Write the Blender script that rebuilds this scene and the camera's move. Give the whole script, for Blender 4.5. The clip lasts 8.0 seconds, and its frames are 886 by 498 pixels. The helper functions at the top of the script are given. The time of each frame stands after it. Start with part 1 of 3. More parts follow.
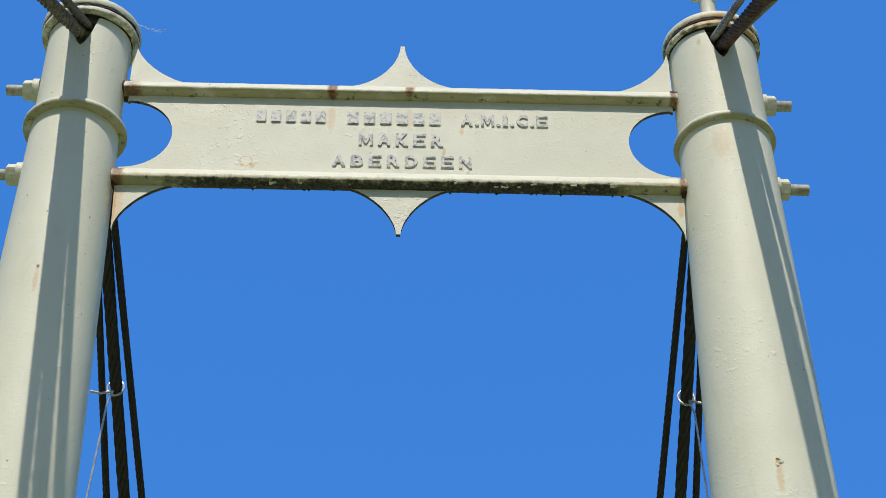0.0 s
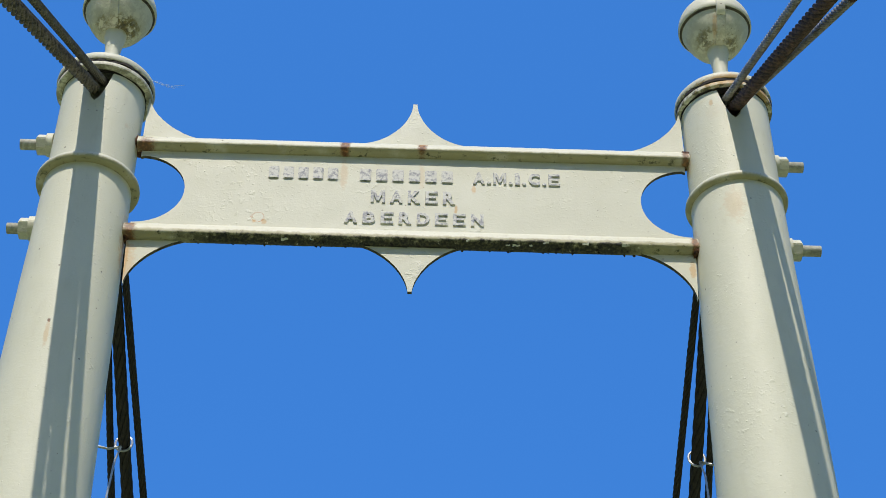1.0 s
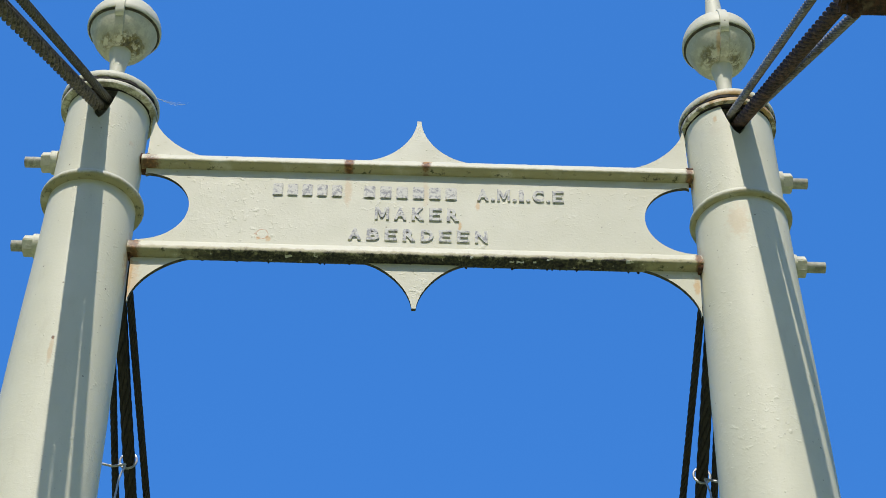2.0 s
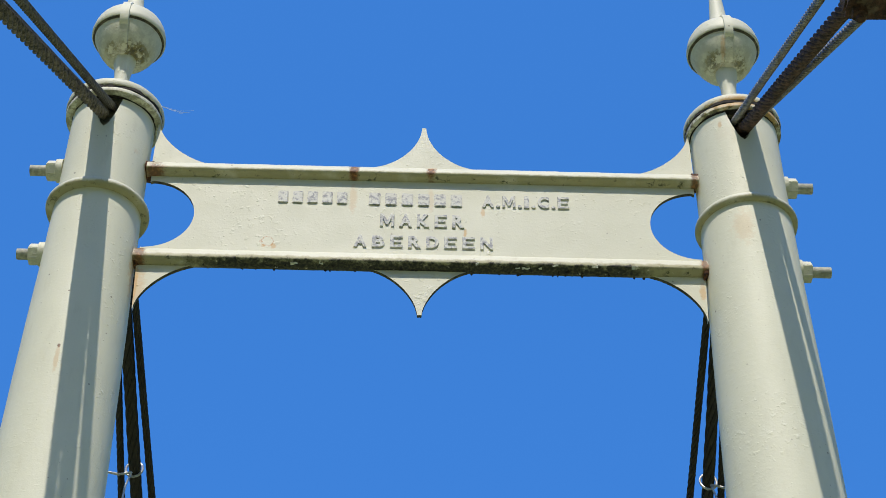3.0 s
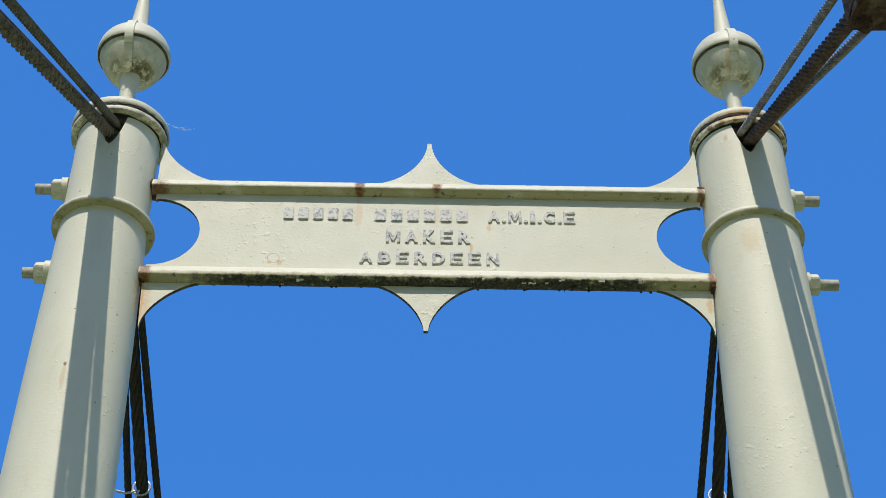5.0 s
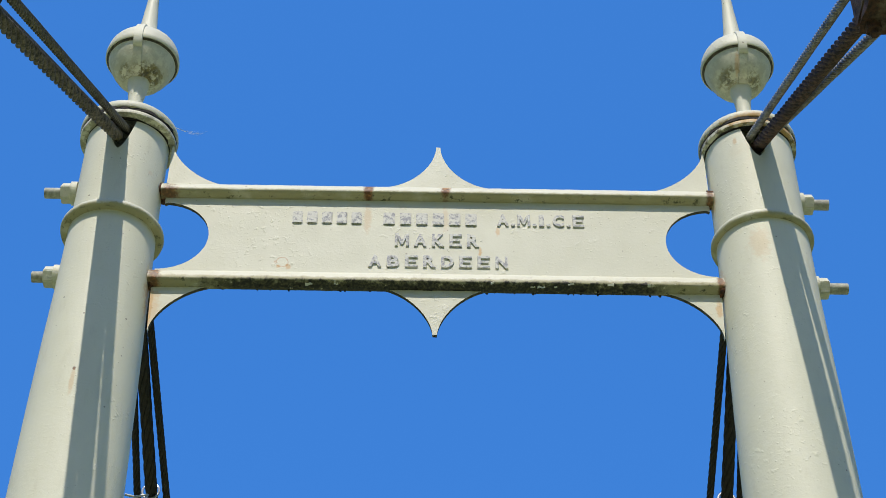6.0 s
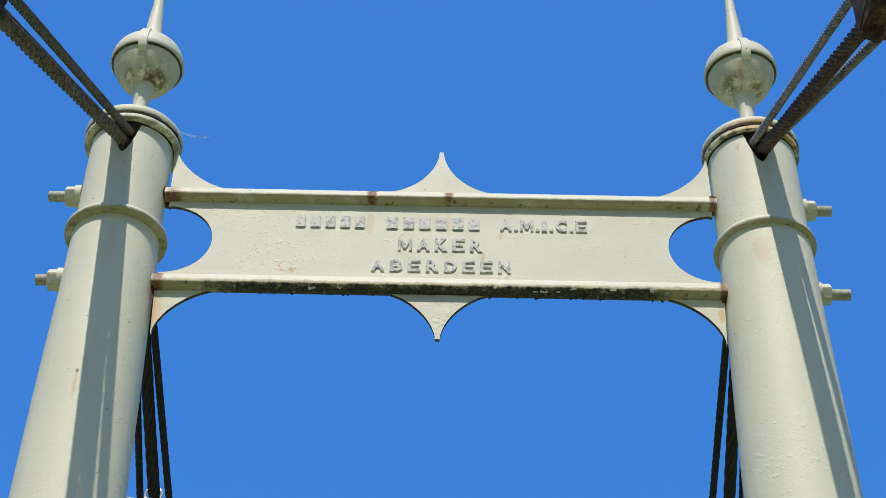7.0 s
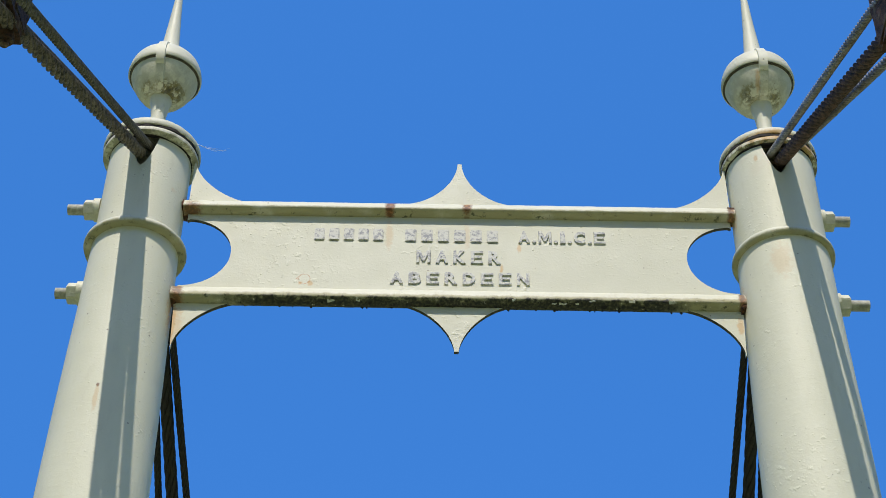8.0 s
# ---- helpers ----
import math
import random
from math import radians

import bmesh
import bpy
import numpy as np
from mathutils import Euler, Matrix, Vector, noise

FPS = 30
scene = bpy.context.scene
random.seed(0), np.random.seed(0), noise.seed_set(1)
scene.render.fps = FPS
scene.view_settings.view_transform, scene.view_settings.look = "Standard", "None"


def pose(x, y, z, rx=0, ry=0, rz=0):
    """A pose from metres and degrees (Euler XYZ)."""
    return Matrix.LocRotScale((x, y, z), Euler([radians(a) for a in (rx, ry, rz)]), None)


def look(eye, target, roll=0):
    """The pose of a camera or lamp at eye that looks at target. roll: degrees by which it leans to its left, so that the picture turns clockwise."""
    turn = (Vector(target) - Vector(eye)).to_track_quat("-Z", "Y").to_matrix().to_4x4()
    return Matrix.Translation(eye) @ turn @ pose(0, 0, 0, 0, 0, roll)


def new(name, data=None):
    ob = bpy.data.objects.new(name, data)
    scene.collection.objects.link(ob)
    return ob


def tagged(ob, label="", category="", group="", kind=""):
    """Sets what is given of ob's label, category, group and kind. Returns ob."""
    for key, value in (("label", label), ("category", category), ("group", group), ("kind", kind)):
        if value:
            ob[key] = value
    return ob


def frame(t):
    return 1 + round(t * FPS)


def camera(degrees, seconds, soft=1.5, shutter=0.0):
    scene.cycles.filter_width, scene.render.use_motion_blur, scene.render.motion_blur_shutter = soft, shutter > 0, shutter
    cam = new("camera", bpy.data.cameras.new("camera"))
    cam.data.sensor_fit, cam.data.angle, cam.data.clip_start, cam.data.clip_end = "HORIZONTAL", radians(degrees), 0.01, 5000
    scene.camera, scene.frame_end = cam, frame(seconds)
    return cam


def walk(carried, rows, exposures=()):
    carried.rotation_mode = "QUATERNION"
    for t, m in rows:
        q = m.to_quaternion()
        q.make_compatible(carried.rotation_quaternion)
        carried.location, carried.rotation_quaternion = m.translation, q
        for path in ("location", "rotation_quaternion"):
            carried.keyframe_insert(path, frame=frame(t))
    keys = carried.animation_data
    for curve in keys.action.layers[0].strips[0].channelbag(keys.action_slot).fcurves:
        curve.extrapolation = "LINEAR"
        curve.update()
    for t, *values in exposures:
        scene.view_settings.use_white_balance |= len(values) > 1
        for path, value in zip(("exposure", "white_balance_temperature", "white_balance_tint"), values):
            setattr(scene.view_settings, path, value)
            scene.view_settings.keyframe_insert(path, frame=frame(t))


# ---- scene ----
cam = camera(28.5, 8.0, soft=0.5)
PATH = [
    (0, (-0.018, -2.989, 1.734), (0.041, -1.427, 2.982), -0.3),
    (0.5, (-0.023, -2.986, 1.733), (0.029, -1.45, 3.013), 0.2),
    (1, (-0.029, -2.982, 1.732), (0.021, -1.464, 3.033), 0.4),
    (1.5, (-0.02, -2.983, 1.732), (0.023, -1.473, 3.043), 0.6),
    (3, (-0.026, -2.979, 1.73), (0.011, -1.479, 3.053), 0.4),
    (3.5, (-0.027, -2.981, 1.733), (0.01, -1.485, 3.06), 0.3),
    (4, (-0.018, -2.977, 1.733), (0.014, -1.485, 3.064), 0.3),
    (4.5, (-0.022, -2.969, 1.729), (0.009, -1.482, 3.066), 0.2),
    (6, (-0.023, -2.973, 1.737), (-0.005, -1.487, 3.076), 0.4),
    (6.5, (-0.022, -2.972, 1.732), (-0.006, -1.489, 3.074), 0.7),
    (7, (-0.016, -2.973, 1.726), (-0.005, -1.493, 3.072), 0.8),
    (7.5, (-0.02, -2.975, 1.729), (-0.018, -1.499, 3.078), 0.9),
    (8, (-0.037, -2.987, 1.737), (-0.037, -1.511, 3.086), 0.9),
]
walk(cam, [(t, look(eye, target, roll)) for t, eye, target, roll in PATH])

# ---- daylight ----
world = bpy.data.worlds.new("sky")
scene.world = world
world.use_nodes = True
wn = world.node_tree
sky = wn.nodes.new("ShaderNodeTexSky")
sky.sky_type, sky.sun_disc = "NISHITA", False
TO_SUN = Vector((-0.144, -1.0, 1.54)).normalized()
sky.sun_elevation = math.asin(TO_SUN.z)
sky.sun_rotation = math.atan2(TO_SUN.x, TO_SUN.y)
sky.altitude, sky.air_density, sky.dust_density, sky.ozone_density = 300.0, 1.0, 2.0, 6.0
clear = wn.nodes.new("ShaderNodeHueSaturation")
clear.inputs["Value"].default_value = 1.08
clear.inputs["Hue"].default_value = 0.506
clear.inputs["Saturation"].default_value = 1.265
wn.links.new(sky.outputs["Color"], clear.inputs["Color"])
even = wn.nodes.new("ShaderNodeMix")
even.data_type = "RGBA"
even.inputs[0].default_value = 0.75
even.inputs[7].default_value = (0.182, 0.872, 2.74, 1.0)
wn.links.new(clear.outputs["Color"], even.inputs[6])
wn.links.new(even.outputs[2], wn.nodes["Background"].inputs["Color"])
wn.nodes["Background"].inputs["Strength"].default_value = 0.15
sun = new("sun", bpy.data.lights.new("sun", "SUN"))
sun.data.energy, sun.data.angle, sun.data.color = 2.30, radians(0.45), (1.0, 0.925, 0.83)
sun.matrix_world = look(TO_SUN * 30, (0, 0, 0))
scene.view_settings.exposure = 0.73


# ---- materials ----
class Mat:
    """A small helper round one node material."""

    def __init__(self, name, rough=0.5, metal=0.0):
        self.m = bpy.data.materials.new(name)
        self.m.use_nodes = True
        self.t = self.m.node_tree
        self.b = self.t.nodes["Principled BSDF"]
        self.b.inputs["Roughness"].default_value = rough
        self.b.inputs["Metallic"].default_value = metal
        self.place = self.node("ShaderNodeNewGeometry").outputs["Position"]

    def node(self, kind, **values):
        n = self.t.nodes.new(kind)
        for key, v in values.items():
            n.inputs[key].default_value = v
        return n

    def link(self, a, b):
        self.t.links.new(a, b)

    def noise(self, size, detail=4.0, rough=0.55, stretch=None, twist=0.0):
        n = self.node("ShaderNodeTexNoise", Scale=1.0 / size, Detail=detail, Roughness=rough, Distortion=twist)
        p = self.place
        if stretch:
            mp = self.node("ShaderNodeMapping")
            mp.inputs["Scale"].default_value = stretch
            self.link(p, mp.inputs["Vector"])
            p = mp.outputs["Vector"]
        self.link(p, n.inputs["Vector"])
        return n.outputs["Fac"]

    def ramp(self, fac, lo, hi):
        n = self.node("ShaderNodeMapRange")
        n.interpolation_type = "SMOOTHSTEP"
        n.inputs["From Min"].default_value, n.inputs["From Max"].default_value = lo, hi
        self.link(fac, n.inputs["Value"])
        return n.outputs["Result"]

    def math(self, op, a, b):
        n = self.node("ShaderNodeMath")
        n.operation = op
        for k, v in enumerate((a, b)):
            if isinstance(v, (int, float)):
                n.inputs[k].default_value = v
            else:
                self.link(v, n.inputs[k])
        return n.outputs["Value"]

    def mix(self, fac, a, b):
        n = self.node("ShaderNodeMix")
        n.data_type = "RGBA"
        for k, v in ((0, fac), (6, a), (7, b)):
            if isinstance(v, (int, float)):
                n.inputs[k].default_value = v
            elif isinstance(v, tuple):
                n.inputs[k].default_value = (*v, 1.0)
            else:
                self.link(v, n.inputs[k])
        return n.outputs[2]

    def specks(self, size, radius):
        n = self.node("ShaderNodeTexVoronoi", Scale=1.0 / size)
        self.link(self.place, n.inputs["Vector"])
        return self.ramp(n.outputs["Distance"], radius, radius * 0.6)

    def spot(self, centre, reach, lo=1.05, hi=0.40):
        """A stain round a place, wider or longer by its reach along each axis, with a ragged edge."""
        sub = self.node("ShaderNodeVectorMath")
        sub.operation = "SUBTRACT"
        self.link(self.place, sub.inputs[0])
        sub.inputs[1].default_value = centre
        div = self.node("ShaderNodeVectorMath")
        div.operation = "DIVIDE"
        self.link(sub.outputs[0], div.inputs[0])
        div.inputs[1].default_value = reach
        far = self.node("ShaderNodeVectorMath")
        far.operation = "LENGTH"
        self.link(div.outputs[0], far.inputs[0])
        wob = self.math("MULTIPLY", self.math("SUBTRACT", self.noise(0.012, 5.0, 0.7), 0.5), 1.6)
        return self.ramp(self.math("ADD", far.outputs["Value"], wob), lo, hi)

    def bump(self, fac, strength, distance, after=None):
        n = self.node("ShaderNodeBump", Strength=strength, Distance=distance)
        self.link(fac, n.inputs["Height"])
        if after is not None:
            self.link(after, n.inputs["Normal"])
        return n.outputs["Normal"]

    def done(self, colour=None, normal=None, rough=None):
        if colour is not None:
            if isinstance(colour, tuple):
                self.b.inputs["Base Color"].default_value = (*colour, 1.0)
            else:
                self.link(colour, self.b.inputs["Base Color"])
        if normal is not None:
            self.link(normal, self.b.inputs["Normal"])
        if rough is not None:
            self.link(rough, self.b.inputs["Roughness"])
        return self.m


CREAM = (0.660, 0.650, 0.500)
RUST = (0.125, 0.046, 0.008)
RUST_PALE = (0.43, 0.18, 0.045)


def paint(name, spots=(), shade_film=0.0, crust=0.0, streaks=0.2, moss=(), ring=None, tone=1.0):
    """Old cream gloss paint on iron. spots: rust stains (centre, reach, strength)."""
    k = Mat(name, 0.42)
    c = k.mix(k.ramp(k.noise(0.23, 3.0), 0.3, 0.75), tuple(v * tone for v in CREAM), tuple(v * tone for v in (0.620, 0.610, 0.460)))
    c = k.mix(k.math("MULTIPLY", k.ramp(k.noise(0.02, 5.0, 0.65, (1.0, 1.0, 0.25)), 0.52, 0.8), streaks), c, (0.47, 0.43, 0.29))
    pits = k.math("MULTIPLY", k.specks(0.055, 0.050), k.ramp(k.noise(0.09), 0.40, 0.52))
    dots = k.math("MULTIPLY", k.specks(0.024, 0.075), k.ramp(k.noise(0.15), 0.43, 0.53))
    c = k.mix(k.math("MULTIPLY", pits, 0.75), c, (0.13, 0.10, 0.065))
    c = k.mix(k.math("MULTIPLY", dots, 0.65), c, (0.26, 0.22, 0.14))
    if shade_film or crust:
        z = k.node("ShaderNodeSeparateXYZ")
        k.link(k.place, z.inputs[0])
        ragged = k.math("SUBTRACT", k.noise(0.028, 6.0, 0.75), 0.5)
    if shade_film:
        # olive below this height paints shade on the lower face; dark blotches are grime
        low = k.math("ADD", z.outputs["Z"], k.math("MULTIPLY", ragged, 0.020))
        c = k.mix(k.math("MULTIPLY", k.ramp(low, shade_film + 0.003, shade_film - 0.004), k.ramp(k.noise(0.06, 4.0), 0.1, 0.5)), c, (0.38, 0.35, 0.19))
        c = k.mix(k.math("MULTIPLY", k.ramp(low, shade_film - 0.004, shade_film - 0.010), k.ramp(k.noise(0.024, 5.0, 0.7), 0.55, 0.66)), c, (0.07, 0.075, 0.03))
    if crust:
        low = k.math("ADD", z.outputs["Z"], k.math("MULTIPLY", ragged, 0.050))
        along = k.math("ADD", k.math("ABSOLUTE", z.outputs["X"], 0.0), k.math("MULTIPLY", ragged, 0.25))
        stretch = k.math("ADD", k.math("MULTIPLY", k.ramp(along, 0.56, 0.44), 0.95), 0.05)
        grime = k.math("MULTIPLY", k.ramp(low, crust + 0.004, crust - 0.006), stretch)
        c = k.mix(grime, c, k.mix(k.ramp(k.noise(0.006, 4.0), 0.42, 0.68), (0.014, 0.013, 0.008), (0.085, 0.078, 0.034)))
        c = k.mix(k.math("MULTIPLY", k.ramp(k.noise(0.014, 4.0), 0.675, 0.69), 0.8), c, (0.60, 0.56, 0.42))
    for centre, reach, amount in moss:
        at = k.math("MULTIPLY", k.math("MULTIPLY", k.spot(centre, reach), k.ramp(k.noise(0.02, 5.0, 0.7), 0.40, 0.54)), amount)
        c = k.mix(at, c, k.mix(k.ramp(k.noise(0.012, 4.0), 0.4, 0.6), (0.20, 0.17, 0.06), (0.06, 0.055, 0.025)))
    if ring:
        disc = k.spot(ring, (0.015, 0.05, 0.014), 1.12, 1.0)
        hole = k.spot(ring, (0.015, 0.05, 0.014), 1.0, 0.88)
        c = k.mix(k.math("MULTIPLY", k.math("SUBTRACT", disc, hole), 0.75), c, RUST_PALE)
    for centre, reach, amount in spots:
        at = k.math("MULTIPLY", k.spot(centre, reach), amount)
        tint = k.mix(k.ramp(k.noise(0.008, 4.0), 0.45, 0.80), RUST, RUST_PALE) if amount > 0.75 else (0.55, 0.31, 0.08)
        c = k.mix(at, c, tint)
    n = k.bump(k.noise(0.05, 2.0, 0.4), 0.12, 0.003)
    n = k.bump(k.noise(0.0075, 4.0, 0.65), 0.30, 0.0014, n)
    n = k.bump(k.ramp(k.noise(0.02, 3.0, 0.5, (1.0, 1.0, 2.6)), 0.55, 0.80), 0.14, 0.0011, n)
    n = k.bump(k.math("MULTIPLY", k.specks(0.013, 0.16), k.ramp(k.noise(0.05, 3.0), 0.50, 0.62)), 0.42, 0.0012, n)
    n = k.bump(k.math("MULTIPLY", k.specks(0.034, 0.075), k.ramp(k.noise(0.11), 0.42, 0.55)), 0.55, 0.0016, n)
    n = k.bump(k.math("MULTIPLY", k.ramp(k.noise(0.012, 2.0, 0.5), 0.55, 0.80), k.ramp(k.noise(0.16, 2.0), 0.42, 0.62)), 0.5, 0.0018, n)
    n = k.bump(k.math("ADD", pits, dots), -0.4, 0.0012, n)
    return k.done(c, n, k.math("ADD", k.math("MULTIPLY", k.noise(0.05), 0.25), 0.45))


M_SHAFT = paint("column_paint", [((-0.751, -0.11, 3.968), (0.005, 0.05, 0.007), 0.95), ((-0.751, -0.11, 3.938), (0.006, 0.05, 0.04), 0.4), ((-0.668, -0.09, 4.585), (0.008, 0.05, 0.012), 0.35),
                                 ((0.72, -0.10, 4.36), (0.03, 0.06, 0.06), 0.28), ((0.700, -0.08, 4.690), (0.006, 0.08, 0.014), 0.5), ((0.70, -0.08, 4.66), (0.02, 0.08, 0.03), 0.08),
                                 ((0.736, -0.12, 3.512), (0.007, 0.06, 0.011), 0.72), ((0.737, -0.12, 3.480), (0.009, 0.06, 0.04), 0.45), ((0.638, -0.01, 4.30), (0.012, 0.06, 0.06), 0.5),
                                 ((0.640, -0.01, 4.56), (0.013, 0.06, 0.05), 0.6), ((-0.640, -0.01, 4.57), (0.013, 0.06, 0.05), 0.7),
                                 ((-0.638, -0.01, 4.27), (0.014, 0.06, 0.10), 0.72)], tone=1.07)
M_PANEL = paint("panel_paint", [((-0.163, -0.01, 4.50), (0.012, 0.03, 0.055), 0.35), ((0.018, -0.01, 4.50), (0.010, 0.03, 0.05), 0.25),
                                ((-0.338, -0.01, 4.350), (0.009, 0.03, 0.010), 0.6), ((-0.360, -0.01, 4.349), (0.007, 0.03, 0.006), 0.6), ((0.098, -0.01, 4.402), (0.005, 0.03, 0.016), 0.7),
                                ((0.139, -0.01, 4.465), (0.006, 0.03, 0.018), 0.6), ((-0.632, -0.01, 4.215), (0.022, 0.03, 0.075), 0.45), ((-0.636, -0.01, 4.22), (0.007, 0.03, 0.075), 0.72),
                                ((0.63, -0.01, 4.24), (0.010, 0.03, 0.03), 0.6)], streaks=0.12, ring=(-0.352, -0.01, 4.360), tone=0.96)
# on the rails the olive shade tone starts near the ridge
M_RAIL = paint("upper_rail_paint", [((-0.163, -0.025, 4.572), (0.014, 0.06, 0.042), 1.0), ((-0.161, -0.025, 4.595), (0.018, 0.06, 0.016), 0.8),
                                    ((0.018, -0.025, 4.580), (0.013, 0.06, 0.030), 1.0), ((0.016, -0.025, 4.592), (0.018, 0.06, 0.010), 0.7),
                                    ((-0.628, -0.01, 4.565), (0.028, 0.06, 0.03), 0.9), ((0.638, -0.01, 4.57), (0.012, 0.06, 0.04), 0.9)], shade_film=4.571)
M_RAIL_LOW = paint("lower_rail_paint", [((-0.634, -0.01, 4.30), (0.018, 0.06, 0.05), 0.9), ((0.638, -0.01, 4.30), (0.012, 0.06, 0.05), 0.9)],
                   shade_film=4.303, crust=4.2945, streaks=0.55)
M_COLLAR = paint("weathered_collar_paint", shade_film=4.4395, streaks=0.4)


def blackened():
    k = Mat("dark_brown_underside", 0.8)
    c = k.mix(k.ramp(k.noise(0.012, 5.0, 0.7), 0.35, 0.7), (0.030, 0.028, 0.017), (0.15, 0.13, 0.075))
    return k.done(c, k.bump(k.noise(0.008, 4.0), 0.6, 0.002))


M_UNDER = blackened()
M_BOLT = paint("bolt_paint", streaks=0.6, moss=[((0.0, 0.0, 4.44), (4.0, 2.0, 2.0), 0.18)])
M_TRIM = paint("collar_paint")
M_LID = paint("rusty_lid_paint", [((0.735, -0.115, 4.748), (0.085, 0.06, 0.022), 0.72), ((0.82, -0.09, 4.735), (0.05, 0.06, 0.02), 0.7)],
              moss=[((0.75, 0.0, 4.734), (0.35, 0.35, 0.016), 0.95), ((0.75, 0.0, 4.751), (0.35, 0.35, 0.010), 0.8)])
M_LID_PALE = paint("grimy_lid_paint", streaks=0.4, moss=[((-0.75, 0.0, 4.732), (0.35, 0.35, 0.011), 0.6), ((-0.75, 0.0, 4.753), (0.35, 0.35, 0.006), 0.5)])
M_BALL = paint("finial_paint", [((0.742, -0.06, 4.995), (0.008, 0.05, 0.04), 0.5)], streaks=0.35,
               moss=[((-0.71, -0.04, 4.955), (0.065, 0.08, 0.030), 1.0), ((-0.785, -0.05, 4.958), (0.024, 0.05, 0.024), 0.8), ((0.715, -0.05, 4.968), (0.042, 0.06, 0.030), 0.85), ((0.79, -0.04, 4.962), (0.03, 0.06, 0.026), 0.8),
                     ((-0.75, -0.03, 4.98), (0.14, 0.14, 0.07), 0.22), ((0.75, -0.03, 4.98), (0.14, 0.14, 0.07), 0.22)])


def plain_iron():
    k = Mat("rusted_iron", 0.85)
    c = k.mix(k.ramp(k.noise(0.010, 5.0, 0.7), 0.3, 0.7), (0.016, 0.010, 0.007), (0.105, 0.045, 0.022))
    c = k.mix(k.ramp(k.noise(0.03, 4.0), 0.5, 0.72), c, (0.16, 0.12, 0.075))
    return k.done(c, k.bump(k.noise(0.009, 5.0, 0.7), 0.8, 0.005))


def rope_metal(name, dark, light, rough, metal):
    k = Mat(name, rough, metal)
    c = k.mix(k.ramp(k.noise(0.012, 5.0, 0.7), 0.3, 0.72), dark, light)
    c = k.mix(k.math("MULTIPLY", k.ramp(k.noise(0.07, 4.0), 0.55, 0.7), 0.5), c, tuple(v * 0.5 for v in dark))
    return k.done(c, k.bump(k.noise(0.003, 4.0), 0.5, 0.001))


def silver_paint():
    k = Mat("worn_silver_paint", 0.6, 0.0)
    c = k.mix(k.ramp(k.noise(0.009, 4.0, 0.7), 0.38, 0.54), (0.27, 0.275, 0.28), (0.58, 0.575, 0.50))
    return k.done(c, k.bump(k.noise(0.006, 3.0), 0.5, 0.002))


def grass():
    k = Mat("meadow_grass", 0.9)
    c = k.mix(k.ramp(k.noise(0.9, 5.0, 0.7), 0.3, 0.7), (0.34, 0.41, 0.19), (0.42, 0.45, 0.24))
    c = k.mix(k.ramp(k.noise(0.06, 5.0, 0.7), 0.5, 0.8), c, (0.20, 0.22, 0.08))
    return k.done(c, k.bump(k.noise(0.05, 5.0, 0.8), 1.0, 0.05))


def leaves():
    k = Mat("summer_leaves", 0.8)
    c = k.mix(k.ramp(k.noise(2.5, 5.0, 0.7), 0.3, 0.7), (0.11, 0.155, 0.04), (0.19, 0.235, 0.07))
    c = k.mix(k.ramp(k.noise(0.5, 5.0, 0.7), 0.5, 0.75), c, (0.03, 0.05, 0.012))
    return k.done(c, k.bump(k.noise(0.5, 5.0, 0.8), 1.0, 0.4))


def bright_rust():
    k = Mat("flaking_rust", 0.9)
    c = k.mix(k.ramp(k.noise(0.006, 5.0, 0.7), 0.35, 0.65), (0.020, 0.010, 0.006), (0.17, 0.068, 0.025))
    return k.done(c, k.bump(k.noise(0.005, 5.0, 0.7), 0.9, 0.004))


M_RUST = bright_rust()
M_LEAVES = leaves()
M_IRON = plain_iron()
M_OLD_ROPE = rope_metal("old_rope_wire", (0.012, 0.010, 0.006), (0.23, 0.19, 0.12), 0.75, 0.1)
M_RUST_ROPE = rope_metal("rusty_rope_wire", (0.014, 0.008, 0.005), (0.155, 0.085, 0.05), 0.8, 0.1)
M_DULL_ROPE = rope_metal("weathered_rope_wire", (0.045, 0.042, 0.030), (0.17, 0.155, 0.115), 0.7, 0.1)
M_NEW_ROPE = rope_metal("galvanised_rope_wire", (0.13, 0.12, 0.10), (0.34, 0.325, 0.285), 0.5, 0.3)
M_TAR = rope_metal("tarred_rope_wire", (0.008, 0.007, 0.006), (0.034, 0.027, 0.018), 0.7, 0.0)
M_WIRE = rope_metal("tie_wire", (0.35, 0.35, 0.34), (0.62, 0.62, 0.60), 0.4, 0.5)
M_STUD = rope_metal("weathered_stud", (0.26, 0.255, 0.19), (0.52, 0.51, 0.40), 0.6, 0.0)
M_SILVER = silver_paint()
M_WEB = rope_metal("spider_silk", (0.70, 0.70, 0.70), (0.80, 0.80, 0.80), 0.5, 0.0)
M_GRASS = grass()
M_GASKET_SHADE = rope_metal("gasket_black_and_slot_shade", (0.008, 0.007, 0.006), (0.030, 0.022, 0.015), 0.85, 0.0)


# ---- mesh helpers ----
def mesh_of(name, bm, material, smooth=True, angle=40):
    me = bpy.data.meshes.new(name)
    bmesh.ops.recalc_face_normals(bm, faces=bm.faces[:])
    if smooth:
        for f in bm.faces:
            f.smooth = True
        for e in bm.edges:
            if len(e.link_faces) == 2 and e.calc_face_angle(0) > radians(angle):
                e.smooth = False
    bm.to_mesh(me)
    bm.free()
    me.materials.append(material)
    return me


def part(name, bm, material, parent, label="", smooth=True, angle=40):
    ob = new(name, mesh_of(name, bm, material, smooth, angle))
    ob.parent = parent
    return tagged(ob, label)


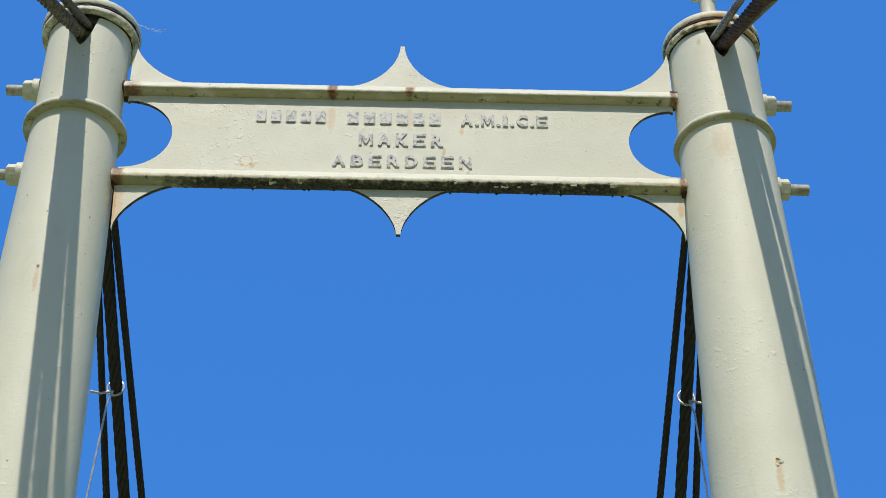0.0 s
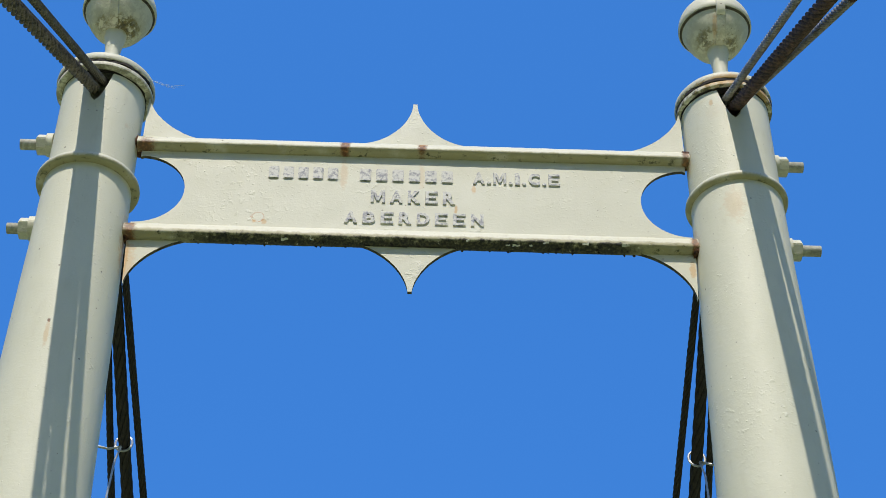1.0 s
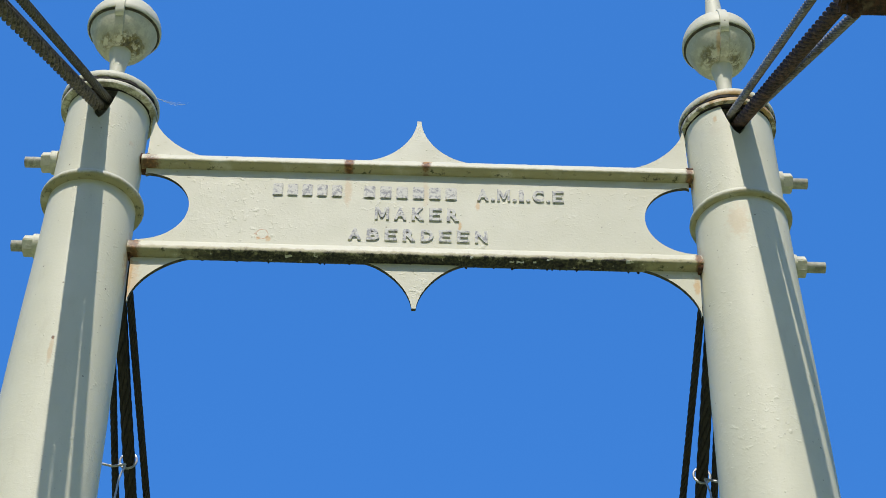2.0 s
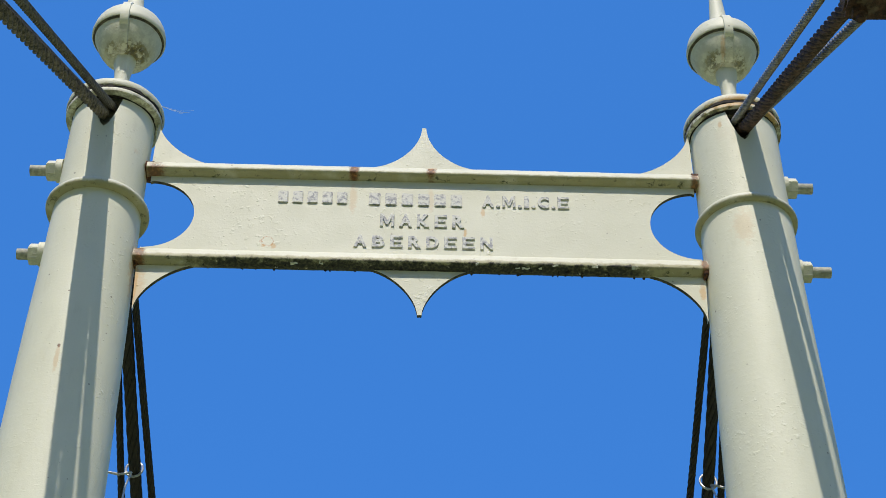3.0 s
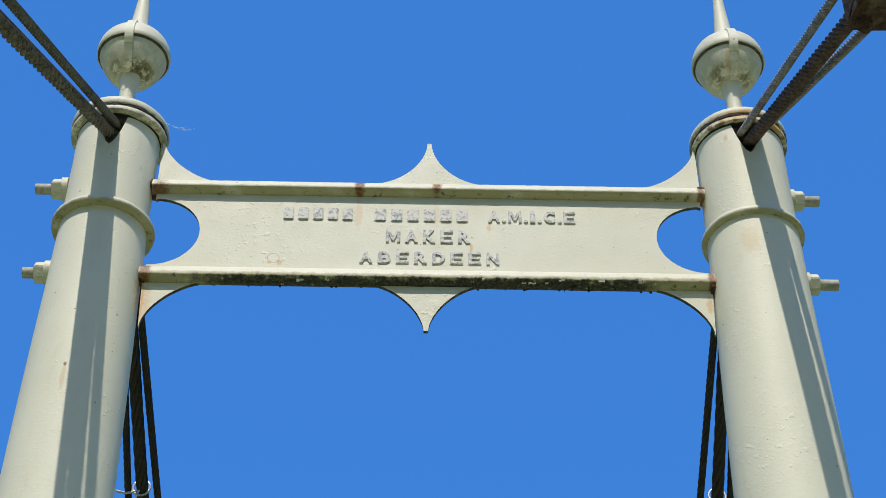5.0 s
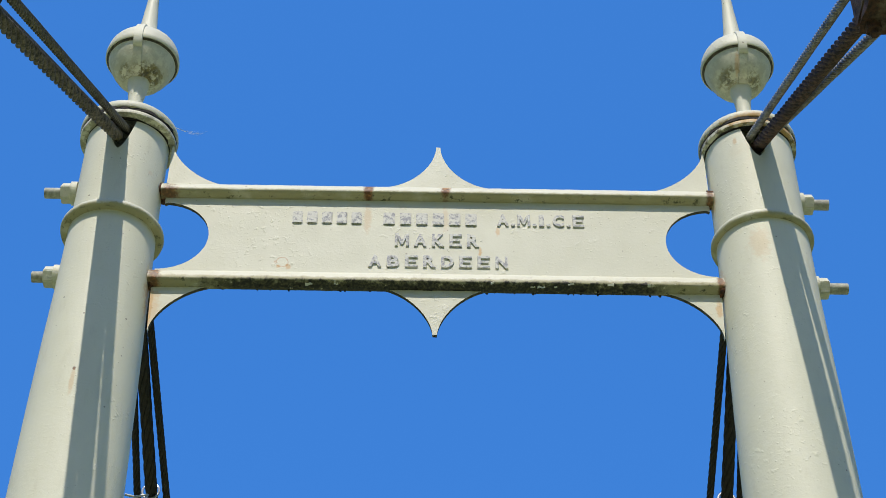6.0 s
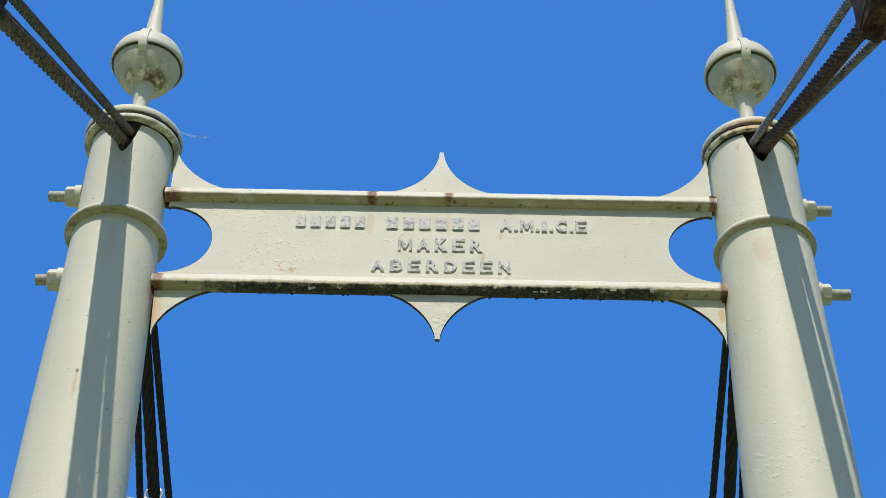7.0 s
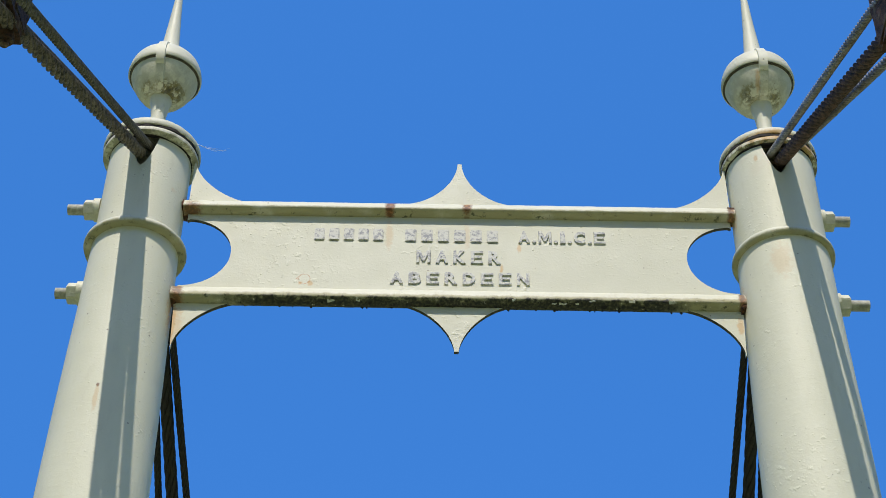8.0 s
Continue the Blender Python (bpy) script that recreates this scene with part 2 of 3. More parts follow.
def lathe(bm, profile, n=64, centre=(0, 0, 0), closed=True):
    """Turns a profile of (radius, z) round the upright line through centre."""
    cx, cy, cz = centre
    rings = []
    for r, z in profile:
        if r < 1e-5:
            rings.append([bm.verts.new((cx, cy, cz + z))])
        else:
            rings.append([bm.verts.new((cx + r * math.sin(2 * math.pi * i / n), cy - r * math.cos(2 * math.pi * i / n), cz + z)) for i in range(n)])
    for a, b in zip(rings, rings[1:]):
        for i in range(n):
            q = [a[i % len(a)], a[(i + 1) % len(a)], b[(i + 1) % len(b)], b[i % len(b)]]
            q = list(dict.fromkeys(q))
            if len(q) > 2:
                bm.faces.new(q)
    if closed:
        for ring in (rings[0], rings[-1]):
            if len(ring) > 2:
                bm.faces.new(ring)
    return bm


def rod(bm, a, b, r0, r1=None, n=20, wobble=0.0, steps=1):
    """A rod from a to b, with closed ends; wobble makes it uneven."""
    a, b = Vector(a), Vector(b)
    way = (b - a).normalized()
    u = way.cross(Vector((0, 0, 1)) if abs(way.z) < 0.9 else Vector((1, 0, 0))).normalized()
    v = way.cross(u)
    r1 = r0 if r1 is None else r1
    rings = []
    for s in range(steps + 1):
        p, r = a.lerp(b, s / steps), r0 + (r1 - r0) * s / steps
        ring = []
        for i in range(n):
            g = 2 * math.pi * i / n
            off = math.cos(g) * u + math.sin(g) * v
            q = p + off * r
            if wobble:
                q += off * wobble * noise.noise(q * 28)
            ring.append(bm.verts.new(q))
        rings.append(ring)
    for p, q in zip(rings, rings[1:]):
        for i in range(n):
            bm.faces.new((p[i], p[(i + 1) % n], q[(i + 1) % n], q[i]))
    bm.faces.new(rings[0])
    bm.faces.new(rings[-1])
    return bm


def box(bm, x0, x1, y0, y1, z0, z1, bevel=0.0):
    made = bmesh.ops.create_cube(bm, size=1.0, matrix=Matrix.LocRotScale(((x0 + x1) / 2, (y0 + y1) / 2, (z0 + z1) / 2), None, (x1 - x0, y1 - y0, z1 - z0)))
    if bevel:
        edges = {e for v in made["verts"] for e in v.link_edges}
        bmesh.ops.bevel(bm, geom=list(edges), offset=bevel, segments=2, affect="EDGES")
    return bm


def tube(bm, points, r, n=8):
    """A bent wire through the points."""
    for a, b in zip(points, points[1:]):
        rod(bm, a, b, r, n=n)
    for p in points[1:-1]:
        bmesh.ops.create_uvsphere(bm, u_segments=8, v_segments=6, radius=r, matrix=Matrix.Translation(p))
    return bm


def rope_mesh(name, a, b, radius, lobes, pitch, fine, material, hand=1, depth=0.34):
    """A laid wire rope from a to b: lobes strands of thin wires, wound at the pitch, in full over the first `fine` metres, coarser beyond."""
    a, b = np.array(a), np.array(b)
    long = np.linalg.norm(b - a)
    way = (b - a) / long
    u = np.cross(way, (0, 0, 1))
    u /= np.linalg.norm(u)
    v = np.cross(way, u)
    n = lobes * 16
    s = np.concatenate([np.arange(0.0, fine, pitch / (8.0 * lobes)), np.linspace(fine, long, 40)])
    g = 2 * math.pi * np.arange(n) / n
    off = (lobes * g / (2 * math.pi)) % 1.0 - 0.5
    turn = np.abs(off) * 2 * math.pi / lobes
    strand = 2 / 3 * np.cos(turn) + np.sqrt(np.maximum(0.0, 1 / 9 - 4 / 9 * np.sin(turn) ** 2))
    worn = np.array([noise.noise(Vector((t * 6, radius * 900, 3.1))) for t in s])
    wires = 0.030 * np.abs(np.sin(math.pi * (4 * off[None, :] - 2.0 * lobes * s[:, None] / pitch)))
    r = radius * (1 - depth * (1 - strand) / 0.42)[None, :] * (0.98 + wires) * (1 + 0.05 * worn)[:, None]
    h = g[None, :] + hand * 2 * math.pi * s[:, None] / pitch
    verts = a + way * s[:, None, None] + (np.cos(h)[..., None] * u + np.sin(h)[..., None] * v) * r[..., None]
    k, i = np.meshgrid(np.arange(len(s) - 1), np.arange(n), indexing="ij")
    j = (i + 1) % n
    faces = np.stack([k * n + i, k * n + j, (k + 1) * n + j, (k + 1) * n + i], -1).reshape(-1, 4)
    me = bpy.data.meshes.new(name)
    me.from_pydata(verts.reshape(-1, 3).tolist(), [], faces.tolist())
    me.polygons.foreach_set("use_smooth", [True] * len(faces))
    me.materials.append(material)
    me.update()
    return me


# ---- the ground ----
def ground():
    bm = bmesh.new()
    bmesh.ops.create_grid(bm, x_segments=8, y_segments=8, size=1500)
    ob = new("ground", mesh_of("ground", bm, M_GRASS))
    return tagged(ob, "pale sunlit grass under the bridge tower", "ground", kind="structure")


ground()

def added_banks():
    """Plain tree-covered slopes all round, far from the tower: unseen, added to hide low sky and green the fill light.
    """
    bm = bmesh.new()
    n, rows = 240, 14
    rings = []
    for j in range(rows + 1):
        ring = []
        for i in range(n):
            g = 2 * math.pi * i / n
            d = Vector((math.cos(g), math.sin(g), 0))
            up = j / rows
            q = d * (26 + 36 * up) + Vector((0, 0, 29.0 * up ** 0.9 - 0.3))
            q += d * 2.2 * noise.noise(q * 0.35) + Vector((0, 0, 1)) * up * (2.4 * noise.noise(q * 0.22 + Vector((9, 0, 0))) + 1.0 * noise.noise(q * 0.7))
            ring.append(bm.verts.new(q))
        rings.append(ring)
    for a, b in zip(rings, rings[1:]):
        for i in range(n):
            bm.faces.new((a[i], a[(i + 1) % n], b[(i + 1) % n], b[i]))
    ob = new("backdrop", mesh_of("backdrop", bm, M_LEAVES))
    return tagged(ob, "unseen green banks added round the bridge to tint the fill light", "woodland", kind="structure")


added_banks()

# ---- the columns ----
SLOT_LOW, SHAFT_TOP = 4.630, 4.726
SHAFT = [(0.165, -0.02), (0.165, 0.06), (0.150, 0.09), (0.147, 1.2), (0.140, 2.3), (0.131, 3.1), (0.1240, 3.5), (0.1185, 3.80), (0.1155, 3.96),
         (0.1115, 4.12), (0.1085, 4.24), (0.1065, 4.40), (0.1050, 4.50), (0.1045, SLOT_LOW)]


def slim(k, z):
    """The scale of a shaft's radius at height z: a slighter casting narrows further towards its head."""
    return k * (1 - 0.8 * (1 - k) * min(1.0, max(0.0, (z - 4.1) / 0.4)))


def shaft_mesh(k):
    """A tapered hollow shaft whose head is slotted front and back for the ropes."""
    bm = bmesh.new()
    lathe(bm, [(r * slim(k, z), z) for r, z in SHAFT], 72)
    head = 0.1045 * slim(k, SLOT_LOW)
    n, rows, wall = 36, 10, 0.016
    for side in (1, -1):
        outer, inner = [], []
        for j in range(rows + 1):
            z = SLOT_LOW + (SHAFT_TOP - SLOT_LOW) * j / rows
            open_half = 0.34 * (j / rows) ** 0.6
            for r, rows_of in ((head, outer), (head - wall, inner)):
                line = []
                for i in range(n + 1):
                    g = open_half + (math.pi - 2 * open_half) * i / n
                    line.append(bm.verts.new((side * r * math.sin(g), -r * math.cos(g), z)))
                rows_of.append(line)
        for grid in (outer, inner):
            for p, q in zip(grid, grid[1:]):
                for i in range(n):
                    # inner wall faces go to slot 1, coloured for the shade inside the head
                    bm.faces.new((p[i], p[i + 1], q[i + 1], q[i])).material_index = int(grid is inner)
        for i in (0, n):
            for j in range(rows):
                bm.faces.new((outer[j][i], outer[j + 1][i], inner[j + 1][i], inner[j][i]))
        for i in range(n):
            bm.faces.new((outer[rows][i], outer[rows][i + 1], inner[rows][i + 1], inner[rows][i]))
    bmesh.ops.remove_doubles(bm, verts=bm.verts[:], dist=0.00005)
    return bm


def column(x, k, lean, rise, lid_paint, label):
    col = new("bridge_column")
    col.location = (x, 0, 0)
    tagged(col, label, "bridge column", "tower columns")
    # black on the inner faces paints in the shade of the hollow head
    part("shaft", shaft_mesh(k), M_SHAFT, col).data.materials.append(M_GASKET_SHADE)
    bm = bmesh.new()
    half = [(0.096, 4.4305), (0.1130, 4.4315), (0.1165, 4.4345), (0.1185, 4.4410), (0.1175, 4.4465), (0.1140, 4.4515), (0.096, 4.4530)]
    lathe(bm, half, 72, closed=False)
    part("collar", bm, M_COLLAR, col, "raised half-round collar in cream paint")
    lid = part("lid", lathe(bmesh.new(), [(0.1120, 4.7525), (0.1160, 4.7540), (0.1180, 4.7600), (0.1168, 4.7705), (0.1110, 4.7780), (0.06, 4.788), (0.0, 4.792)], 72), lid_paint, col, "round overhanging cast lid")
    part("lid_ring", lathe(bmesh.new(), [(0.094, 4.7305), (0.1120, 4.7310), (0.1150, 4.7335), (0.1155, 4.7410), (0.1140, 4.7445), (0.094, 4.7450)], 72, closed=False), lid_paint, lid)
    for z0, z1, r in ((4.7440, 4.7540, 0.1145), (4.7265, 4.7318, 0.1045 * slim(k, 4.7) + 0.0015)):
        bm = lathe(bmesh.new(), [(0.094, z0), (r, z0 + 0.001), (r, z1 - 0.001), (0.094, z1)], 96, closed=False)
        for v in bm.verts:
            v.co += Vector((v.co.x, v.co.y, 0)) * 0.040 * noise.noise(Vector((v.co.x * 60 + x * 9, v.co.y * 60, z0 * 50)))
            v.co.z += 0.004 * noise.noise(Vector((v.co.x * 45 + x * 7, v.co.y * 45, z0 * 90)))
        part("gasket", bm, M_GASKET_SHADE, lid, "black perished packing under the lid")
    finial = part("finial", lathe(bmesh.new(), [(0.034, 4.765), (0.033, 4.785), (0.029, 4.797), (0.0205, 4.83), (0.0178, 4.865), (0.0190, 4.895), (0.0225, 4.920), (0.0270, 4.945), (0.0285, 4.975)], 40), M_TRIM, col, "cream finial with a ball and a tall spire")
    bowl = [(0.018, 4.952), (0.042, 4.9555), (0.058, 4.9690), (0.0700, 4.9880), (0.0785, 5.0070), (0.0835, 5.0210), (0.0845, 5.0275), (0.0845, 5.034)]
    part("ball_lower_half", lathe(bmesh.new(), bowl, 56), M_BALL, finial, "lower half of the ball, green with algae")
    dome = [(0.078, 5.029), (0.0905, 5.0275), (0.0925, 5.031), (0.0925, 5.040)] + [(0.0915 * math.cos(g), 5.040 + 0.079 * math.sin(g)) for g in np.linspace(0.1, 1.35, 12)] + [(0.0, 5.120)]
    upper = part("ball_upper_half", lathe(bmesh.new(), dome, 56), M_TRIM, finial)
    # a dark brown ring paints the shade beneath the overhanging rim
    part("rim_shade", lathe(bmesh.new(), [(0.076, 5.0225), (0.0855, 5.0230), (0.0890, 5.0268), (0.080, 5.0290)], 56, closed=False), M_UNDER, finial, "dark ring for the shade under the ball's rim")
    bm = bmesh.new()
    arc = [(0.0855, 5.0020), (0.0925, 5.0120), (0.0972, 5.0330), (0.0950, 5.0520), (0.0885, 5.0720), (0.0760, 5.0920), (0.0570, 5.1070), (0.0350, 5.1190), (0.0230, 5.1290)]
    rows = [[bm.verts.new((sx * (0.0118 - 0.0012 * (lift > 0)), -(r - 0.007 + lift), z)) for sx, lift in ((-1, 0.0), (-1, 0.006), (1, 0.006), (1, 0.0))] for r, z in arc]
    for a, b in zip(rows, rows[1:]):
        for i in range(4):
            bm.faces.new((a[i], a[(i + 1) % 4], b[(i + 1) % 4], b[i]))
    bm.faces.new(rows[0])
    bm.faces.new(rows[-1])
    part("lug", bm, M_TRIM, upper, "joining lug over the ball's rim", angle=70)
    bm = bmesh.new()
    rows = [[bm.verts.new((sx * (0.0120 - 0.002 * (lift > 0)), -(r + lift), z - 0.35 * lift)) for sx, lift in ((-1, -0.004), (-1, 0.0050), (1, 0.0050), (1, -0.004))] for r, z in bowl[:-1]]
    for a, b in zip(rows, rows[1:]):
        for i in range(4):
            bm.faces.new((a[i], a[(i + 1) % 4], b[(i + 1) % 4], b[i]))
    bm.faces.new(rows[0])
    bm.faces.new(rows[-1])
    part("rib", bm, M_BALL, finial, "flat cast rib down the bowl", angle=60)
    part("spire", lathe(bmesh.new(), [(0.040, 5.112), (0.0300, 5.126), (0.0265, 5.140), (0.0215, 5.165), (0.0150, 5.258), (0.0102, 5.345), (0.0045, 5.47), (0.0, 5.50)], 32), M_TRIM, finial)
    finial.location = (lean, 0, rise)
    return col


column(-0.748, 0.965, -0.002, 0.004, M_LID_PALE, "cream-painted tapered iron column with slotted head, rust at the joints")
right_column = column(0.75, 1.0, 0.007, 0.013, M_LID, "cream-painted tapered iron column, rust-stained under its lid")

from mathutils.geometry import tessellate_polygon

# ---- the beam with the maker's name ----
PLATE_FRONT, PLATE_BACK = -0.008, 0.001
RAIL_Y, RAIL_TOP, RAIL_LOW = -0.004, 4.5768, 4.302


def bow(cx, cz, ax, az, power, steps, flip=False):
    """A hollow curve between (cx + ax, cz) and (cx, cz + az)."""
    pts = []
    for i in range(steps + 1):
        g = math.pi / 2 * i / steps
        pts.append((cx + ax * math.cos(g) ** (2 / power), cz + az * math.sin(g) ** (2 / power)))
    return pts[::-1] if flip else pts


def plate(bm, outline):
    """A flat casting with the outline (x, z), from the plate's front to its back."""
    front = [bm.verts.new((x, PLATE_FRONT, z)) for x, z in outline]
    back = [bm.verts.new((x, PLATE_BACK, z)) for x, z in outline]
    for a, b, c in tessellate_polygon([[Vector((x, z, 0)) for x, z in outline]]):
        bm.faces.new((front[a], front[b], front[c]))
        bm.faces.new((back[c], back[b], back[a]))
    n = len(front)
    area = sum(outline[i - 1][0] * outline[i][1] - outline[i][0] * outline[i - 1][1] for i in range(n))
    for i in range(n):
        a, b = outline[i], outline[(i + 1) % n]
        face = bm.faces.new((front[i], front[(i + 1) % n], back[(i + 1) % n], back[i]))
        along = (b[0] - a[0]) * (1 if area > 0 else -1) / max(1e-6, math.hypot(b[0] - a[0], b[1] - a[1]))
        # edges that face down take slot 1, a mottled dark brown
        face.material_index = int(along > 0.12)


def panel_mesh():
    bm = bmesh.new()
    zc, ax, az = 4.439, 0.111, 0.103
    right = [(0.637 - ax * math.cos(g), zc + az * math.sin(g)) for g in np.linspace(-1.5, 1.5, 30)]
    outline = [(-0.637, RAIL_LOW), (0.637, RAIL_LOW), (0.637, 4.336)] + right + [(0.637, 4.538), (0.637, RAIL_TOP), (-0.637, RAIL_TOP), (-0.637, 4.538)]
    outline += [(-x, z) for x, z in right[::-1]] + [(-0.637, 4.336)]
    plate(bm, outline)
    return bm


def spike_mesh(up):
    bm = bmesh.new()
    s = 1 if up else -1
    tip, foot = (4.738, RAIL_TOP + 0.012) if up else (4.155, RAIL_LOW - 0.010)
    edge = 4.602 if up else 4.289
    half = [(0.131 - x, z) for x, z in bow(0.0, tip, 0.126, edge - tip, 1.82 if up else 1.66, 18)]
    cx = 0.0 if up else -0.004
    outline = [(cx + x, z) for x, z in half] + [(cx + 0.131, foot), (cx - 0.131, foot)] + [(cx - x, z) for x, z in half[::-1]]
    plate(bm, outline)
    return bm


def corner_mesh(side, up):
    bm = bmesh.new()
    if up:
        curve = bow(0.497, 4.730, 0.139, 4.600 - 4.730, 1.55, 16)
        foot = RAIL_TOP + 0.010
    else:
        curve = bow(0.490, 4.156, 0.143, 4.288 - 4.156, 1.70, 16)
        foot = RAIL_LOW - 0.010
    outline = [(side * x, z) for x, z in curve] + [(side * 0.497, foot), (side * 0.640, foot), (side * (0.640 if up else 0.634), curve[0][1])]
    plate(bm, outline)
    return bm


beam = new("name_beam")
beam.location = (0, 0, 0)
tagged(beam, "cream cast-iron beam with pointed cusps and raised lettering, between the columns", "beam")
panel = part("panel", panel_mesh(), M_PANEL, beam)
RAIL_SHAPE = [(0.012, 0.018), (0.006, 0.0222), (-0.006, 0.0215), (-0.0160, 0.0150), (-0.0215, 0.0070), (-0.0242, -0.0020), (-0.0248, -0.0075),
              (-0.0238, -0.0105), (-0.0190, -0.0140), (-0.0110, -0.0180), (-0.0040, -0.0195), (0.004, -0.0175), (0.010, -0.010)]


def rail(z, uneven, tall=1.0):
    """A ridged rail between the columns: an upper face to the sky, a lower one turned under."""
    bm = bmesh.new()
    rings = []
    for s in range(161):
        x = -0.648 + 1.296 * s / 160
        ring = []
        for y, h in RAIL_SHAPE:
            h *= tall if h > 0 else 1.0
            swell = 1.0 + uneven * noise.noise(Vector((x * 55, y * 200, h * 200 + z)))
            ring.append(bm.verts.new((x, RAIL_Y + y * swell, z + h * swell)))
        rings.append(ring)
    n = len(RAIL_SHAPE)
    for a, b in zip(rings, rings[1:]):
        for i in range(n):
            bm.faces.new((a[i], a[(i + 1) % n], b[(i + 1) % n], b[i]))
    bm.faces.new(rings[0])
    bm.faces.new(rings[-1])
    return bm


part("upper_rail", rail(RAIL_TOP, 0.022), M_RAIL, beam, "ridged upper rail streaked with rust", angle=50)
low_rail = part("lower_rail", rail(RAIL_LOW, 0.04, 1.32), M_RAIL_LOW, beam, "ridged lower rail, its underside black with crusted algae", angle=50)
part("spike", spike_mesh(True), M_PANEL, beam)
part("spike", spike_mesh(False), M_PANEL, beam)
for side in (-1, 1):
    part("corner_bracket", corner_mesh(side, True), M_PANEL, beam)
    part("corner_bracket", corner_mesh(side, False), M_PANEL, beam)

# rusty packing where the rails meet the columns, and the bolt ends outside
for side in (-1, 1):
    for z, zn in ((RAIL_TOP, 4.5735), (RAIL_LOW, 4.3125)):
        part("packing", rod(bmesh.new(), (side * 0.634, RAIL_Y, z), (side * 0.652, RAIL_Y, z), 0.0245, n=26, wobble=0.014, steps=6), M_RUST, beam, "rusted packing washer")
        end = {(-1, RAIL_TOP): 0.923, (-1, RAIL_LOW): 0.911, (1, RAIL_TOP): 0.921, (1, RAIL_LOW): 0.928}[side, z]
        stud = part("stud", rod(bmesh.new(), (side * 0.84, 0, zn), (side * end, 0, zn), 0.0130, n=18), M_STUD, beam, "weathered grey stud end")
        bm = bmesh.new()
        rod(bm, (side * 0.860, 0, zn), (side * 0.8835, 0, zn), 0.0255, n=6)
        bmesh.ops.bevel(bm, geom=bm.edges[:], offset=0.0018, segments=2, affect="EDGES")
        part("nut", bm, M_BOLT, stud, "hexagonal nut under paint", angle=30)
        part("washer", rod(bmesh.new(), (side * 0.845, 0, zn), (side * 0.8605, 0, zn), 0.0285, n=28), M_BOLT, stud)

# dark under-edges of the plates, then crusted moss along the underside of the lower rail
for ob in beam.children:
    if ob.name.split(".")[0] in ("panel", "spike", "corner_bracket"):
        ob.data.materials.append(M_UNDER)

rng = random.Random(4)
bm = bmesh.new()
for i in range(220):
    x = rng.uniform(-0.50, 0.52)
    size = rng.uniform(0.0012, 0.0034)
    m = Matrix.LocRotScale((x, RAIL_Y - rng.uniform(-0.006, 0.012), RAIL_LOW - 0.0168 + rng.uniform(-0.001, 0.003)), Euler((rng.random() * 3, rng.random() * 3, rng.random() * 3)),
                           (size * rng.uniform(0.6, 2.2), size, size * (rng.uniform(0.5, 1.5) if i % 11 else 2.6)))
    bmesh.ops.create_icosphere(bm, subdivisions=1, radius=1.0, matrix=m)
tagged(part("crust", bm, M_GASKET_SHADE, low_rail, "black crust of moss and flaked paint"), kind="stuff")


# loose curls of paint on the lower rail
for i in range(9):
    bm = bmesh.new()
    x, w, h = rng.uniform(-0.45, 0.5), rng.uniform(0.003, 0.009), rng.uniform(0.0015, 0.003)
    x += 0.2 if abs(x) < 0.08 else 0.0
    y, z = (-0.0225, -0.0120) if i % 2 else (-0.016, -0.0158)
    box(bm, -w, w, -0.0006, 0.0006, -h, h)
    bmesh.ops.subdivide_edges(bm, edges=bm.edges[:], cuts=2, use_grid_fill=True)
    for v in bm.verts:
        v.co.y -= 0.3 * abs(v.co.x) * abs(v.co.x) / w + 0.002 * noise.noise(v.co * 150 + Vector((i, 0, 0)))
        v.co.z += 0.004 * noise.noise(v.co * 120 + Vector((0, i, 0)))
    bmesh.ops.transform(bm, matrix=pose(x, RAIL_Y + y - 0.001, RAIL_LOW + z, rng.uniform(20, 50), rng.uniform(-12, 12), 0), verts=bm.verts[:])
    part("paint_flake", bm, M_TRIM, low_rail, "curled flake of cream paint")


# ---- lettering ----
def letter_mesh(char):
    cu = bpy.data.curves.new("letter", "FONT")
    cu.body, cu.size, cu.offset, cu.extrude, cu.bevel_depth, cu.resolution_u = char, 1.0, 0.026, 0.06, 0.02, 3
    ob = new("letter", cu)
    me = bpy.data.meshes.new_from_object(ob.evaluated_get(bpy.context.evaluated_depsgraph_get()))
    bpy.data.objects.remove(ob)
    bpy.data.curves.remove(cu)
    return me


def heavy_letter(char):
    """The stout cast M or E, with a chamfer round its face."""
    half = [(0.0, 0.0), (0.0, 1.0), (0.26, 1.0), (0.5, 0.46)]
    inner = [(0.79, 0.0), (0.79, 0.60), (0.59, 0.13)]
    line = half + [(1 - a, b) for a, b in half[2::-1]] + inner + [(1 - a, b) for a, b in inner[::-1]]
    if char == "E":
        line = [(0, 0), (0, 1), (1, 1), (1, 0.80), (0.30, 0.80), (0.30, 0.60), (0.88, 0.60), (0.88, 0.41), (0.30, 0.41), (0.30, 0.20), (1, 0.20), (1, 0)]
    bm = bmesh.new()
    bm.faces.new([bm.verts.new((a, b, 0.0)) for a, b in line])
    ext = bmesh.ops.extrude_face_region(bm, geom=bm.faces[:])
    for g in ext["geom"]:
        if isinstance(g, bmesh.types.BMVert):
            g.co.z = 0.16
    top = [e for e in bm.edges if all(v.co.z > 0.1 for v in e.verts)]
    bmesh.ops.bevel(bm, geom=top, offset=0.03, segments=1, affect="EDGES")
    bmesh.ops.triangulate(bm, faces=[f for f in bm.faces if len(f.verts) > 4])
    return mesh_of("letter", bm, M_SILVER, smooth=False)


